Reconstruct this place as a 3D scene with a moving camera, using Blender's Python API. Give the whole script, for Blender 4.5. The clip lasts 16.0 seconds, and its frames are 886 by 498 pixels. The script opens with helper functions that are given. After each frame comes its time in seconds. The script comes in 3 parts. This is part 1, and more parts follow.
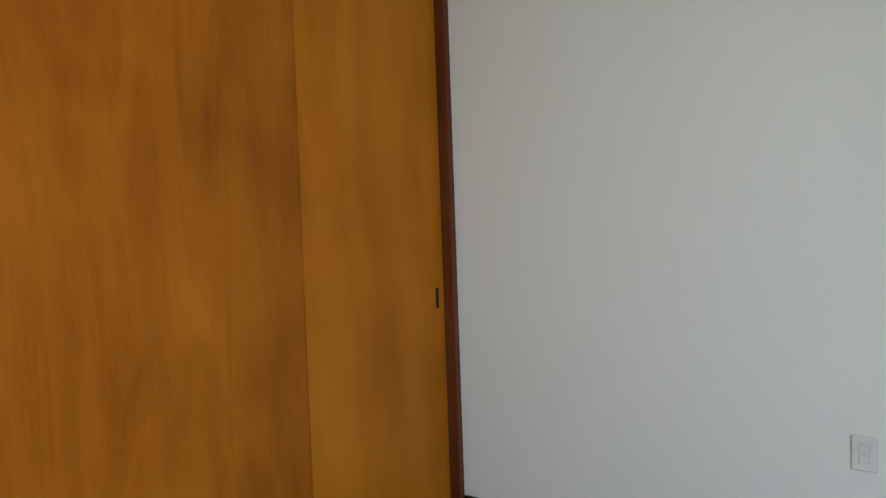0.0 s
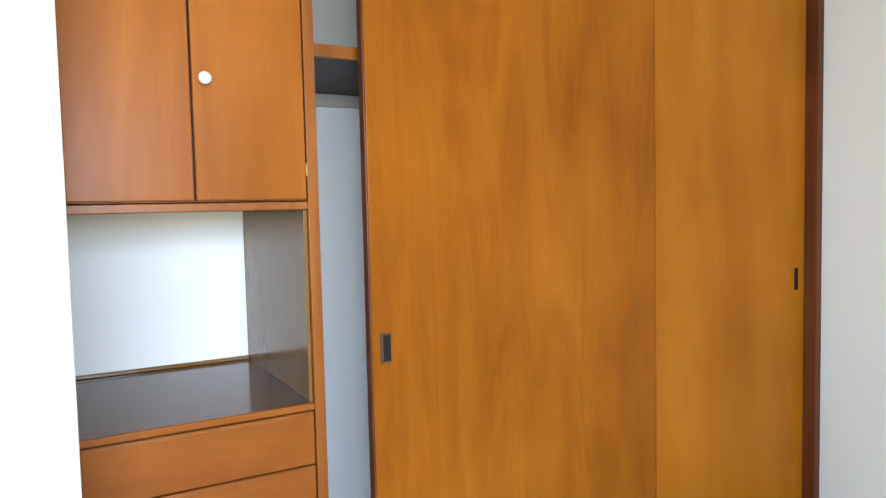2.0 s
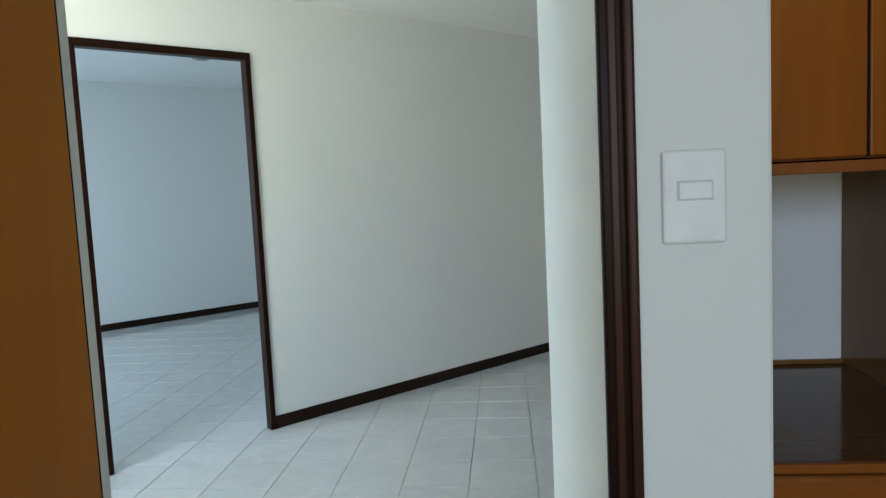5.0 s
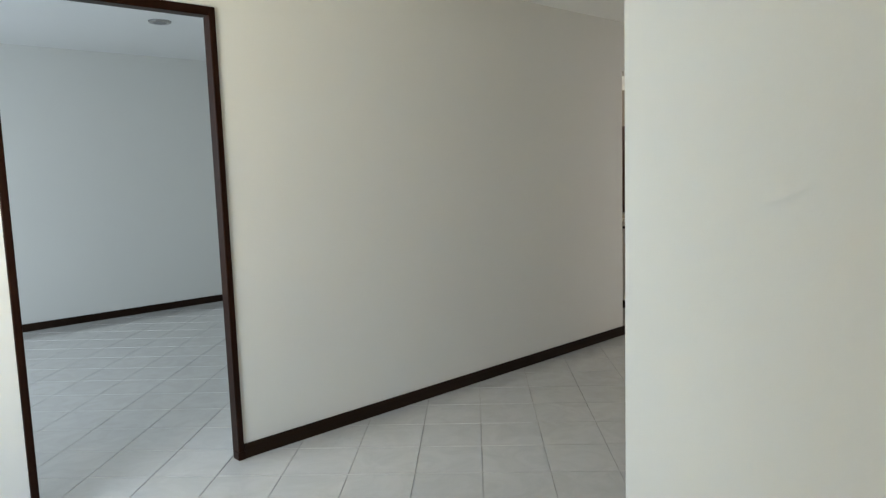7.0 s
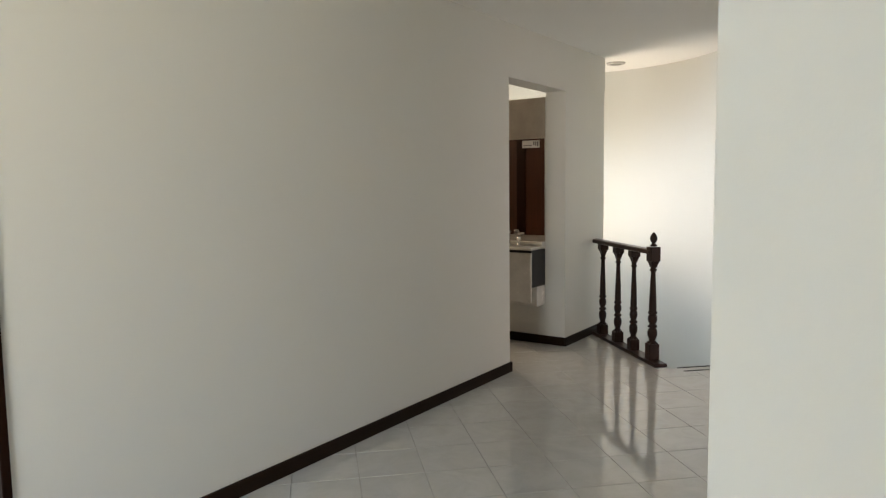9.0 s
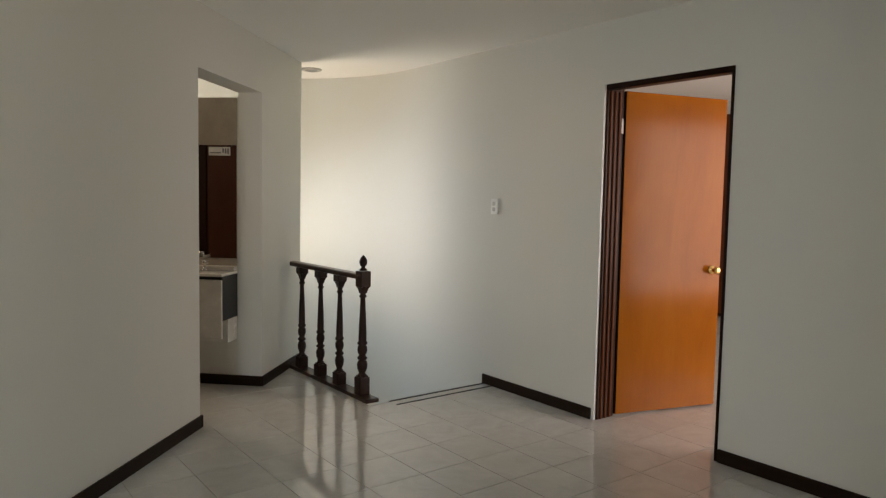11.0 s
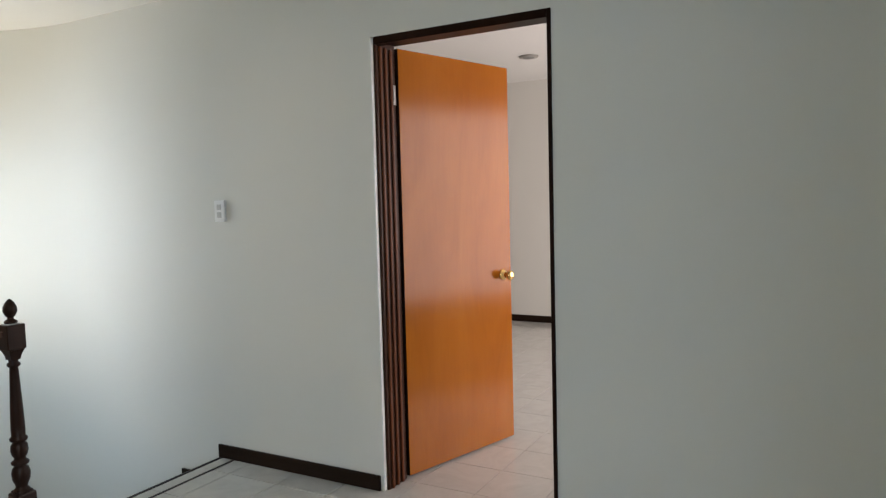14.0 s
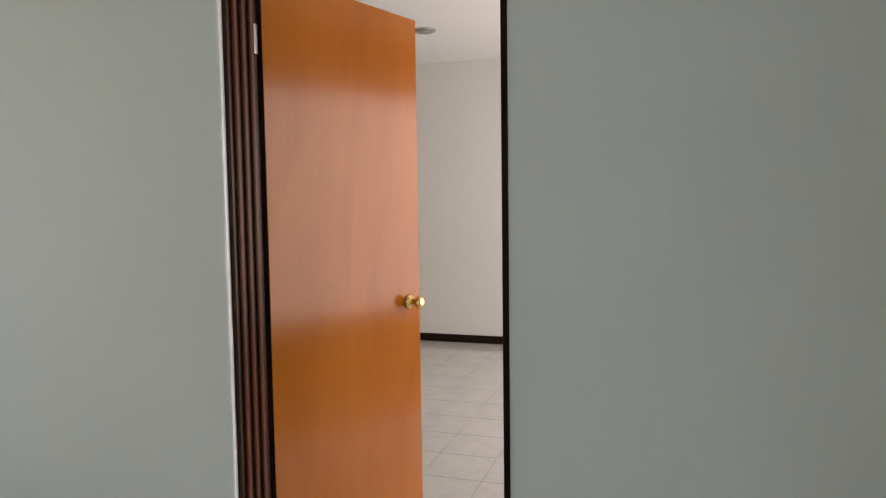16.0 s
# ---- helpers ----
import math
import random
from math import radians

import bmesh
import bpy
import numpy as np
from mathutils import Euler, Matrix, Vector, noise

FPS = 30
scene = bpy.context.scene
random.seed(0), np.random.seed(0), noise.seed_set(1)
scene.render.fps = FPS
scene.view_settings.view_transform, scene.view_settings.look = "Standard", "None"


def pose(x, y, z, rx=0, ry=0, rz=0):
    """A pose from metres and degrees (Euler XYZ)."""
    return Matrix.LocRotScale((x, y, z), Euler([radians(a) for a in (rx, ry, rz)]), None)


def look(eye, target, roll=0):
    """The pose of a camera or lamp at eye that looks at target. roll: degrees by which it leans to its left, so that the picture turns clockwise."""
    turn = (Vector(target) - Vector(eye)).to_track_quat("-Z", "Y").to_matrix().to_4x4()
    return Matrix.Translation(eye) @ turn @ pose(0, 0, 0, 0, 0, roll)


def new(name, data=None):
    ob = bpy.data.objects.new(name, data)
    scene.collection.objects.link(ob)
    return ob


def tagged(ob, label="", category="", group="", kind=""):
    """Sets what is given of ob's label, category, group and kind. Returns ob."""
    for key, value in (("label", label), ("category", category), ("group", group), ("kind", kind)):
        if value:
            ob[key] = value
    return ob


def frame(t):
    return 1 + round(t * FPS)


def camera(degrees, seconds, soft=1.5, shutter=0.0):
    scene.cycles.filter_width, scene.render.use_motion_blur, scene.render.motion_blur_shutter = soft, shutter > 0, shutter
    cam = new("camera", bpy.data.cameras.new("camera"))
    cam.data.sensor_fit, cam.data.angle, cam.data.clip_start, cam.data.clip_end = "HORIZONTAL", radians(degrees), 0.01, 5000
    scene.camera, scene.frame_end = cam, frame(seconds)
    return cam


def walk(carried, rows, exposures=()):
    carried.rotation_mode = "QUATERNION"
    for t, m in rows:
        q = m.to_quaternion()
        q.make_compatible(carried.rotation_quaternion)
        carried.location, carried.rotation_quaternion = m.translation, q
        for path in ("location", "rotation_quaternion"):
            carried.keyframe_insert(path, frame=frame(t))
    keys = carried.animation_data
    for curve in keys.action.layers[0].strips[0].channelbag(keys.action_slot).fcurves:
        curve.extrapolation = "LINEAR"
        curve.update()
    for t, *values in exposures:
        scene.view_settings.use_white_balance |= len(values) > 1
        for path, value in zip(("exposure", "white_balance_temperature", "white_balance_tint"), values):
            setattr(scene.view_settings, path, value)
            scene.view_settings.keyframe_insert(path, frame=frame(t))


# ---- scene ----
cam = camera(65.3, 16.0, 1.3)
PATH = [
    (0, (-2.571, -5.479, 1.328), (-0.946, -4.314, 1.26), -2.0),
    (0.5, (-2.621, -5.453, 1.331), (-1.118, -4.138, 1.249), -1.6),
    (1, (-2.643, -5.439, 1.342), (-1.296, -3.964, 1.242), -1.1),
    (1.5, (-2.658, -5.428, 1.324), (-1.464, -3.827, 1.222), -0.9),
    (2, (-2.69, -5.378, 1.326), (-1.711, -3.638, 1.206), -1.3),
    (2.5, (-2.73, -5.319, 1.333), (-1.996, -3.465, 1.177), -1.1),
    (3, (-2.793, -5.247, 1.335), (-2.238, -3.333, 1.174), -1.7),
    (3.5, (-2.839, -5.167, 1.339), (-2.489, -3.205, 1.17), -1.6),
    (4, (-2.868, -5.087, 1.337), (-2.726, -3.099, 1.165), -1.4),
    (4.5, (-2.926, -4.978, 1.335), (-2.959, -2.986, 1.156), -1.5),
    (5, (-3.0, -4.877, 1.337), (-3.181, -2.893, 1.159), -2.8),
    (5.2, (-3.018, -4.834, 1.339), (-3.239, -2.855, 1.157), -2.8),
    (7.3, (-3.229, -4.086, 1.36), (-3.28, -2.1, 1.132), -2.4),
    (7.5, (-3.235, -3.951, 1.341), (-3.239, -1.962, 1.137), -3.1),
    (8, (-3.33, -3.833, 1.305), (-3.193, -1.847, 1.105), -1.1),
    (8.2, (-3.32, -3.76, 1.339), (-3.165, -1.776, 1.139), -1.3),
    (10.3, (-3.41, -3.04, 1.335), (-2.534, -1.25, 1.171), 1.2),
    (10.5, (-3.398, -2.961, 1.353), (-2.441, -1.214, 1.177), 1.0),
    (11, (-3.341, -2.767, 1.352), (-2.126, -1.184, 1.211), 1.1),
    (11.5, (-3.329, -2.572, 1.346), (-2.002, -1.082, 1.213), 0.9),
    (12, (-3.267, -2.387, 1.349), (-1.807, -1.027, 1.211), -1.4),
    (12.5, (-3.148, -2.239, 1.309), (-1.55, -1.047, 1.156), 0.1),
    (13, (-2.964, -2.091, 1.308), (-1.295, -0.996, 1.177), -0.2),
    (13.5, (-2.806, -1.931, 1.31), (-1.124, -0.857, 1.177), -0.9),
    (14, (-2.593, -1.752, 1.327), (-0.844, -0.792, 1.193), -1.5),
    (14.5, (-2.395, -1.607, 1.301), (-0.592, -0.754, 1.151), -0.2),
    (15, (-2.175, -1.482, 1.327), (-0.356, -0.664, 1.182), -0.1),
    (15.5, (-1.938, -1.349, 1.315), (-0.093, -0.591, 1.168), -0.6),
    (16, (-1.711, -1.217, 1.327), (0.184, -0.593, 1.188), -0.8),
]
LIGHT = [(0, 1.1, 6400, 11), (0.5, 1.5, 6400, 11), (1, 1.87, 6300, 11), (2, 2.12, 6200, 11), (2.5, 1.55, 6100, 10), (3, 0.6, 5900, 9), (3.5, 0.3, 5900, 8), (4, 0.2, 5900, 8), (4.5, 0.08, 6000, 8),
         (5.2, -0.1, 6300, 11), (7.3, -0.08, 7200, 18), (8.2, -0.08, 7300, 20), (10.3, -0.48, 8100, 20), (11.5, -0.52, 7700, 19), (12.5, -0.5, 7200, 17), (13.3, -0.18, 6900, 16), (16, -0.25, 6900, 14)]
walk(cam, [(t, look(eye, target, roll)) for t, eye, target, roll in PATH], LIGHT)

# ---- world and light ----
world = bpy.data.worlds.new("world")
scene.world = world
world.use_nodes = True
wn = world.node_tree
sky = wn.nodes.new("ShaderNodeTexSky")
sky.sky_type = "NISHITA"
sky.sun_disc = False
sky.sun_elevation, sky.sun_rotation = radians(48), radians(200)
wn.links.new(sky.outputs[0], wn.nodes["Background"].inputs[0])
wn.nodes["Background"].inputs[1].default_value = 0.1


def window_light(name, place, target, wide, high, watts, colour, spread=180):
    """An area lamp, mostly daylight that enters by a window opening: the sky's share slants down, the garden's share
    slants up.
    """
    lamp = bpy.data.lights.new(name, "AREA")
    lamp.shape, lamp.size, lamp.size_y = "RECTANGLE", wide, high
    lamp.energy, lamp.color, lamp.spread = watts, colour, radians(spread)
    ob = new(name, lamp)
    ob.matrix_world = look(place, target)
    return ob


GARDEN = (1.0, 0.95, 0.58)
window_light("daylight_bedroom_sky", (-3.1, -7.42, 1.75), (-3.05, -5.0, 0.35), 2.0, 0.75, 37, (0.64, 0.79, 1.0), 150)
window_light("daylight_bedroom_garden", (-3.1, -7.42, 1.15), (-3.05, -5.0, 2.9), 2.0, 0.45, 10, GARDEN, 125)
# The landing window is assumed; its place was picked for how its light falls.
window_light("daylight_landing_sky", (-5.55, -3.985, 1.75), (-4.3, -1.6, 0.2), 1.2, 0.8, 64, (0.54, 0.75, 1.0), 150)
window_light("daylight_landing_garden", (-5.55, -3.985, 1.15), (-5.0, -1.6, 2.7), 1.2, 0.4, 30, (1.0, 0.92, 0.58), 112)
window_light("daylight_study_sky", (-8.3, -1.72, 1.6), (-5.5, 1.2, 0.3), 2.6, 1.3, 96, (0.58, 0.78, 1.0), 150)
window_light("daylight_guest_sky", (2.6, -2.62, 1.3), (2.6, 0.5, 1.1), 2.9, 1.7, 110, (1.0, 0.93, 0.95))
window_light("daylight_stairs_sky", (-1.28, 3.38, 1.5), (-0.85, 1.6, 0.4), 0.8, 1.1, 30, (0.55, 0.77, 1.0), 135)
window_light("daylight_stairs_garden", (-1.28, 3.38, 0.65), (-0.75, 1.6, 2.6), 0.8, 0.6, 24, (1.0, 0.93, 0.80), 145)
# Added fill lamp: the bathroom walls have no window opening.
window_light("daylight_bathroom", (-3.35, 3.4, 2.0), (-2.2, 2.6, 1.5), 0.6, 0.5, 20, (1.0, 0.90, 0.76))

# ---- materials ----


def node_material(name):
    m = bpy.data.materials.new(name)
    m.use_nodes = True
    t = m.node_tree
    return m, t, t.nodes["Principled BSDF"]


def add_node(t, kind, **values):
    n = t.nodes.new(kind)
    for key, value in values.items():
        n.inputs[key.replace("_", " ")].default_value = value
    return n


def coords(t, scale=(1, 1, 1), turn=(0, 0, 0)):
    tc = t.nodes.new("ShaderNodeTexCoord")
    mp = t.nodes.new("ShaderNodeMapping")
    mp.inputs["Scale"].default_value = scale
    mp.inputs["Rotation"].default_value = turn
    t.links.new(tc.outputs["Object"], mp.inputs["Vector"])
    return mp.outputs["Vector"]


def ramp(t, source, stops):
    r = t.nodes.new("ShaderNodeValToRGB")
    while len(r.color_ramp.elements) < len(stops):
        r.color_ramp.elements.new(0.5)
    for e, (at, colour) in zip(r.color_ramp.elements, stops):
        e.position, e.color = at, (*colour, 1)
    t.links.new(source, r.inputs[0])
    return r.outputs[0]


def mix(t, factor, a, b, mode="MIX"):
    n = t.nodes.new("ShaderNodeMix")
    n.data_type, n.blend_type = "RGBA", mode
    for socket, value in ((n.inputs[0], factor), (n.inputs[6], a), (n.inputs[7], b)):
        if isinstance(value, (int, float)):
            socket.default_value = value
        elif isinstance(value, tuple):
            socket.default_value = (*value, 1)
        else:
            t.links.new(value, socket)
    return n.outputs[2]


def bump(t, b, height, strength, distance=0.002):
    n = t.nodes.new("ShaderNodeBump")
    n.inputs["Strength"].default_value, n.inputs["Distance"].default_value = strength, distance
    t.links.new(height, n.inputs["Height"])
    t.links.new(n.outputs[0], b.inputs["Normal"])


def noise_out(t, vector, scale, detail=4, rough=0.5, distort=0.0):
    n = add_node(t, "ShaderNodeTexNoise", Scale=scale, Detail=detail, Roughness=rough, Distortion=distort)
    t.links.new(vector, n.inputs["Vector"])
    return n.outputs[0]


def plaster(name, colour, dull, rough=0.62):
    """Rolled wall paint over trowelled plaster, with slight wear."""
    m, t, b = node_material(name)
    v = coords(t)
    big = noise_out(t, v, 1.3, 5, 0.6)
    t.links.new(mix(t, ramp(t, big, [(0.35, dull), (0.65, colour)]), dull, colour), b.inputs["Base Color"])
    fine, lumps = noise_out(t, v, 160, 3), noise_out(t, v, 7, 3)
    hgt = t.nodes.new("ShaderNodeMath")
    hgt.operation = "MULTIPLY_ADD"
    hgt.inputs[1].default_value = 0.25
    t.links.new(fine, hgt.inputs[0])
    t.links.new(lumps, hgt.inputs[2])
    bump(t, b, hgt.outputs[0], 0.22, 0.004)
    b.inputs["Roughness"].default_value = rough
    b.inputs["Specular IOR Level"].default_value = 0.3
    return m


def wood(name, light, mid, dark, rough, gloss=0.5, grain=(14, 14, 0.9), figure=1.6, coat=0.0, turn=(0, 0, 0)):
    """Varnished veneer: long figure, fine pores and a cloudy tone."""
    m, t, b = node_material(name)
    v = coords(t, grain, turn)
    fig = noise_out(t, v, figure, 6, 0.62, 1.2)
    v2 = coords(t, (grain[0] * 9, grain[1] * 9, grain[2] * 2.2), turn)
    pores = noise_out(t, v2, 3.0, 3, 0.7)
    cloud = noise_out(t, coords(t), 1.7, 3, 0.5)
    base = ramp(t, fig, [(0.30, dark), (0.48, mid), (0.70, light)])
    base = mix(t, 0.16, base, ramp(t, pores, [(0.36, dark), (0.62, light)]))
    base = mix(t, 0.4, base, ramp(t, cloud, [(0.35, dark), (0.5, mid), (0.7, light)]))
    info = t.nodes.new("ShaderNodeObjectInfo")
    shift = t.nodes.new("ShaderNodeMath")
    shift.operation, shift.inputs[1].default_value = "MULTIPLY", 0.35
    t.links.new(info.outputs["Random"], shift.inputs[0])
    base = mix(t, shift.outputs[0], base, mid)
    t.links.new(base, b.inputs["Base Color"])
    rr = t.nodes.new("ShaderNodeMapRange")
    rr.inputs["To Min"].default_value, rr.inputs["To Max"].default_value = rough * 0.8, rough * 1.25
    t.links.new(cloud, rr.inputs["Value"])
    t.links.new(rr.outputs[0], b.inputs["Roughness"])
    b.inputs["Specular IOR Level"].default_value = gloss
    b.inputs["Coat Weight"].default_value = coat
    b.inputs["Coat Roughness"].default_value = 0.12
    bump(t, b, pores, 0.06, 0.001)
    return m


def plain(name, colour, rough, metal=0.0, gloss=0.5):
    """A plain made surface with faint smudges."""
    m, t, b = node_material(name)
    n = noise_out(t, coords(t), 9, 4, 0.6)
    dull = tuple(c * 0.86 for c in colour)
    t.links.new(ramp(t, n, [(0.35, dull), (0.65, colour)]), b.inputs["Base Color"])
    rr = t.nodes.new("ShaderNodeMapRange")
    rr.inputs["To Min"].default_value, rr.inputs["To Max"].default_value = rough * 0.8, min(1, rough * 1.25)
    t.links.new(n, rr.inputs["Value"])
    t.links.new(rr.outputs[0], b.inputs["Roughness"])
    b.inputs["Metallic"].default_value = metal
    b.inputs["Specular IOR Level"].default_value = gloss
    return m


def tile_glaze(name, colour, vein):
    """Polished ceramic floor tile with soft marbling; each tile a little different."""
    m, t, b = node_material(name)
    info = t.nodes.new("ShaderNodeObjectInfo")
    geo = t.nodes.new("ShaderNodeNewGeometry")
    pos = geo.outputs["Position"]
    cloud = noise_out(t, pos, 5.0, 6, 0.65, 1.5)
    base = ramp(t, cloud, [(0.35, vein), (0.62, colour)])
    tone = t.nodes.new("ShaderNodeMath")
    tone.operation = "MULTIPLY"
    tone.inputs[1].default_value = 0.16
    t.links.new(info.outputs["Random"], tone.inputs[0])
    base = mix(t, tone.outputs[0], base, vein)
    t.links.new(base, b.inputs["Base Color"])
    smear = noise_out(t, pos, 3.0, 4, 0.6)
    rr = t.nodes.new("ShaderNodeMapRange")
    rr.inputs["To Min"].default_value, rr.inputs["To Max"].default_value = 0.03, 0.10
    t.links.new(smear, rr.inputs["Value"])
    t.links.new(rr.outputs[0], b.inputs["Roughness"])
    b.inputs["Specular IOR Level"].default_value = 0.72
    return m


WALL = plaster("wall_paint", (0.70, 0.695, 0.645), (0.665, 0.66, 0.61))
CEIL = plaster("ceiling_paint", (0.82, 0.82, 0.79), (0.78, 0.78, 0.75), 0.8)
OAK = wood("orange_veneer", (0.40, 0.139, 0.009), (0.265, 0.077, 0.004), (0.14, 0.034, 0.002), 0.34, 0.10, (4.6, 4.6, 0.8), 1.5)
CABINETWOOD = wood("cabinet_veneer", (0.37, 0.120, 0.014), (0.265, 0.076, 0.007), (0.165, 0.042, 0.003), 0.32, 0.13, (4.0, 4.0, 0.6), 1.4)
PALEOAK = wood("yellow_veneer", (0.425, 0.153, 0.010), (0.345, 0.108, 0.005), (0.25, 0.070, 0.003), 0.34, 0.10, (3.0, 3.0, 0.5), 1.3)
DOORWOOD = wood("door_veneer", (0.45, 0.150, 0.012), (0.375, 0.110, 0.007), (0.255, 0.066, 0.003), 0.16, 0.19, (2.6, 2.6, 0.7), 1.5, 0.03)
OAKEDGE = wood("edge_wood", (0.32, 0.105, 0.018), (0.23, 0.068, 0.010), (0.14, 0.038, 0.006), 0.35, 0.22)
DRAWERWOOD = wood("drawer_veneer", (0.31, 0.098, 0.014), (0.235, 0.066, 0.008), (0.15, 0.037, 0.004), 0.32, 0.16, (0.5, 4, 4))
DARKWOOD = wood("dark_frame_wood", (0.026, 0.009, 0.004), (0.015, 0.005, 0.0025), (0.007, 0.003, 0.0015), 0.34, 0.09)
POSTWOOD = wood("red_brown_wood", (0.17, 0.050, 0.017), (0.11, 0.030, 0.010), (0.055, 0.014, 0.005), 0.35, 0.16)
MAHOGANY = wood("dark_red_wood", (0.062, 0.020, 0.008), (0.042, 0.013, 0.005), (0.022, 0.007, 0.003), 0.35, 0.2)
BALUSTERWOOD = wood("dark_turned_wood", (0.042, 0.017, 0.009), (0.025, 0.010, 0.006), (0.012, 0.005, 0.003), 0.3, 0.22)
SKIRT = wood("dark_skirting", (0.028, 0.014, 0.008), (0.018, 0.009, 0.005), (0.009, 0.005, 0.003), 0.40, 0.10, (0.9, 0.9, 14))
DESK = wood("desk_laminate", (0.135, 0.056, 0.014), (0.095, 0.037, 0.009), (0.055, 0.020, 0.005), 0.11, 0.22, (0.6, 6, 6))
PANEL = wood("side_laminate", (0.22, 0.115, 0.035), (0.175, 0.088, 0.025), (0.125, 0.060, 0.016), 0.2, 0.22, (4, 4, 0.5), 1.5, 0.05)
TILE = tile_glaze("floor_tile", (0.53, 0.52, 0.485), (0.475, 0.465, 0.43))
GROUT = plain("grout", (0.40, 0.39, 0.36), 0.9)
BRASS = plain("brass", (0.78, 0.53, 0.20), 0.16, 1.0)
STEEL = plain("steel", (0.42, 0.41, 0.39), 0.35, 1.0)
GREYPLASTIC = plain("grey_plastic", (0.56, 0.56, 0.54), 0.4)
BRONZE = plain("bronze", (0.07, 0.045, 0.025), 0.6, 0.0, 0.2)
KNOBGLASS = plain("pale_knob", (0.56, 0.55, 0.52), 0.15)
OLDBRASS = plain("old_brass", (0.34, 0.22, 0.09), 0.45, 0.6)
PALEPLATE = plain("pale_plate", (0.76, 0.76, 0.73), 0.4)
DULLPLATE = plain("dull_plate", (0.65, 0.645, 0.60), 0.5)
DARKMETAL = plain("dark_metal_and_hollow", (0.018, 0.013, 0.010), 0.7, 0.0, 0.1)
DARKRAIL = plain("dark_strip", (0.014, 0.012, 0.011), 0.6)
BLACKSIDE = plain("black_board", (0.014, 0.012, 0.012), 0.35)
WHITEBOARD = plain("white_lacquer", (0.78, 0.76, 0.71), 0.25)
BASIN = plain("basin_ceramic", (0.80, 0.77, 0.70), 0.12)
BATHTILE = plain("bathroom_tile", (0.42, 0.375, 0.31), 0.3)
PAPER = plain("label_paper", (0.75, 0.75, 0.72), 0.6)
PRINT = plain("label_print", (0.20, 0.20, 0.20), 0.6)
CHROME = plain("chrome", (0.72, 0.71, 0.69), 0.12, 1.0)
LENS = plain("lamp_glass", (0.34, 0.34, 0.33), 0.25)
BACKBOARD = plaster("white_backboard", (0.86, 0.87, 0.88), (0.83, 0.84, 0.85), 0.5)
WHITEBEAD = plain("white_bead", (0.93, 0.93, 0.91), 0.25)
MIRROR, mt, mb = node_material("mirror")
mb.inputs["Base Color"].default_value = (0.72, 0.70, 0.67, 1)
mb.inputs["Metallic"].default_value, mb.inputs["Roughness"].default_value = 1.0, 0.02

# ---- building tools ----


def box(bm, lo, hi, bevel=0.0, steps=2):
    """A box between two corners, its edges rounded by bevel."""
    made = bmesh.ops.create_cube(bm, size=1)["verts"]
    for v in made:
        v.co = Vector([(a + b) / 2 + c * (b - a) for a, b, c in zip(lo, hi, v.co)])
    if bevel:
        edges = list({e for v in made for e in v.link_edges})
        bmesh.ops.bevel(bm, geom=edges, offset=bevel, segments=steps, affect="EDGES", profile=0.5)
    return bm


def boxes(*pairs, bevel=0.0):
    bm = bmesh.new()
    for lo, hi in pairs:
        box(bm, lo, hi, bevel)
    return bm


def lathe(bm, profile, place=(0, 0, 0), turn=None, sides=24):
    """A turned body from rows of (radius, height)."""
    turn = turn or Matrix.Identity(4)
    rings = []
    for r, z in profile:
        rings.append([bm.verts.new(Matrix.Translation(place) @ turn @ Vector((r * math.cos(a), r * math.sin(a), z)))
                      for a in (2 * math.pi * k / sides for k in range(sides))])
    for a, b in zip(rings, rings[1:]):
        for k in range(sides):
            f = bm.faces.new((a[k], a[(k + 1) % sides], b[(k + 1) % sides], b[k]))
            f.smooth = True
    bm.faces.new(list(reversed(rings[0])))
    bm.faces.new(rings[-1])
    return bm


def mesh_of(name, bm, material):
    bmesh.ops.recalc_face_normals(bm, faces=bm.faces)
    me = bpy.data.meshes.new(name)
    bm.to_mesh(me)
    bm.free()
    me.materials.append(material)
    return me


def part(name, bm, material, parent, label=""):
    ob = new(name, mesh_of(name, bm, material))
    ob.parent = parent
    return tagged(ob, label)


def solid(name, bm, material, label, category, group="", kind="", at=None):
    ob = new(name, mesh_of(name, bm, material))
    if at is not None:
        ob.matrix_world = at
    return tagged(ob, label, category, group, kind)


def thing(name, label, category, at=None, group="", kind=""):
    ob = new(name)
    ob.empty_display_size = 0.1
    if at is not None:
        ob.matrix_world = at
    return tagged(ob, label, category, group, kind)


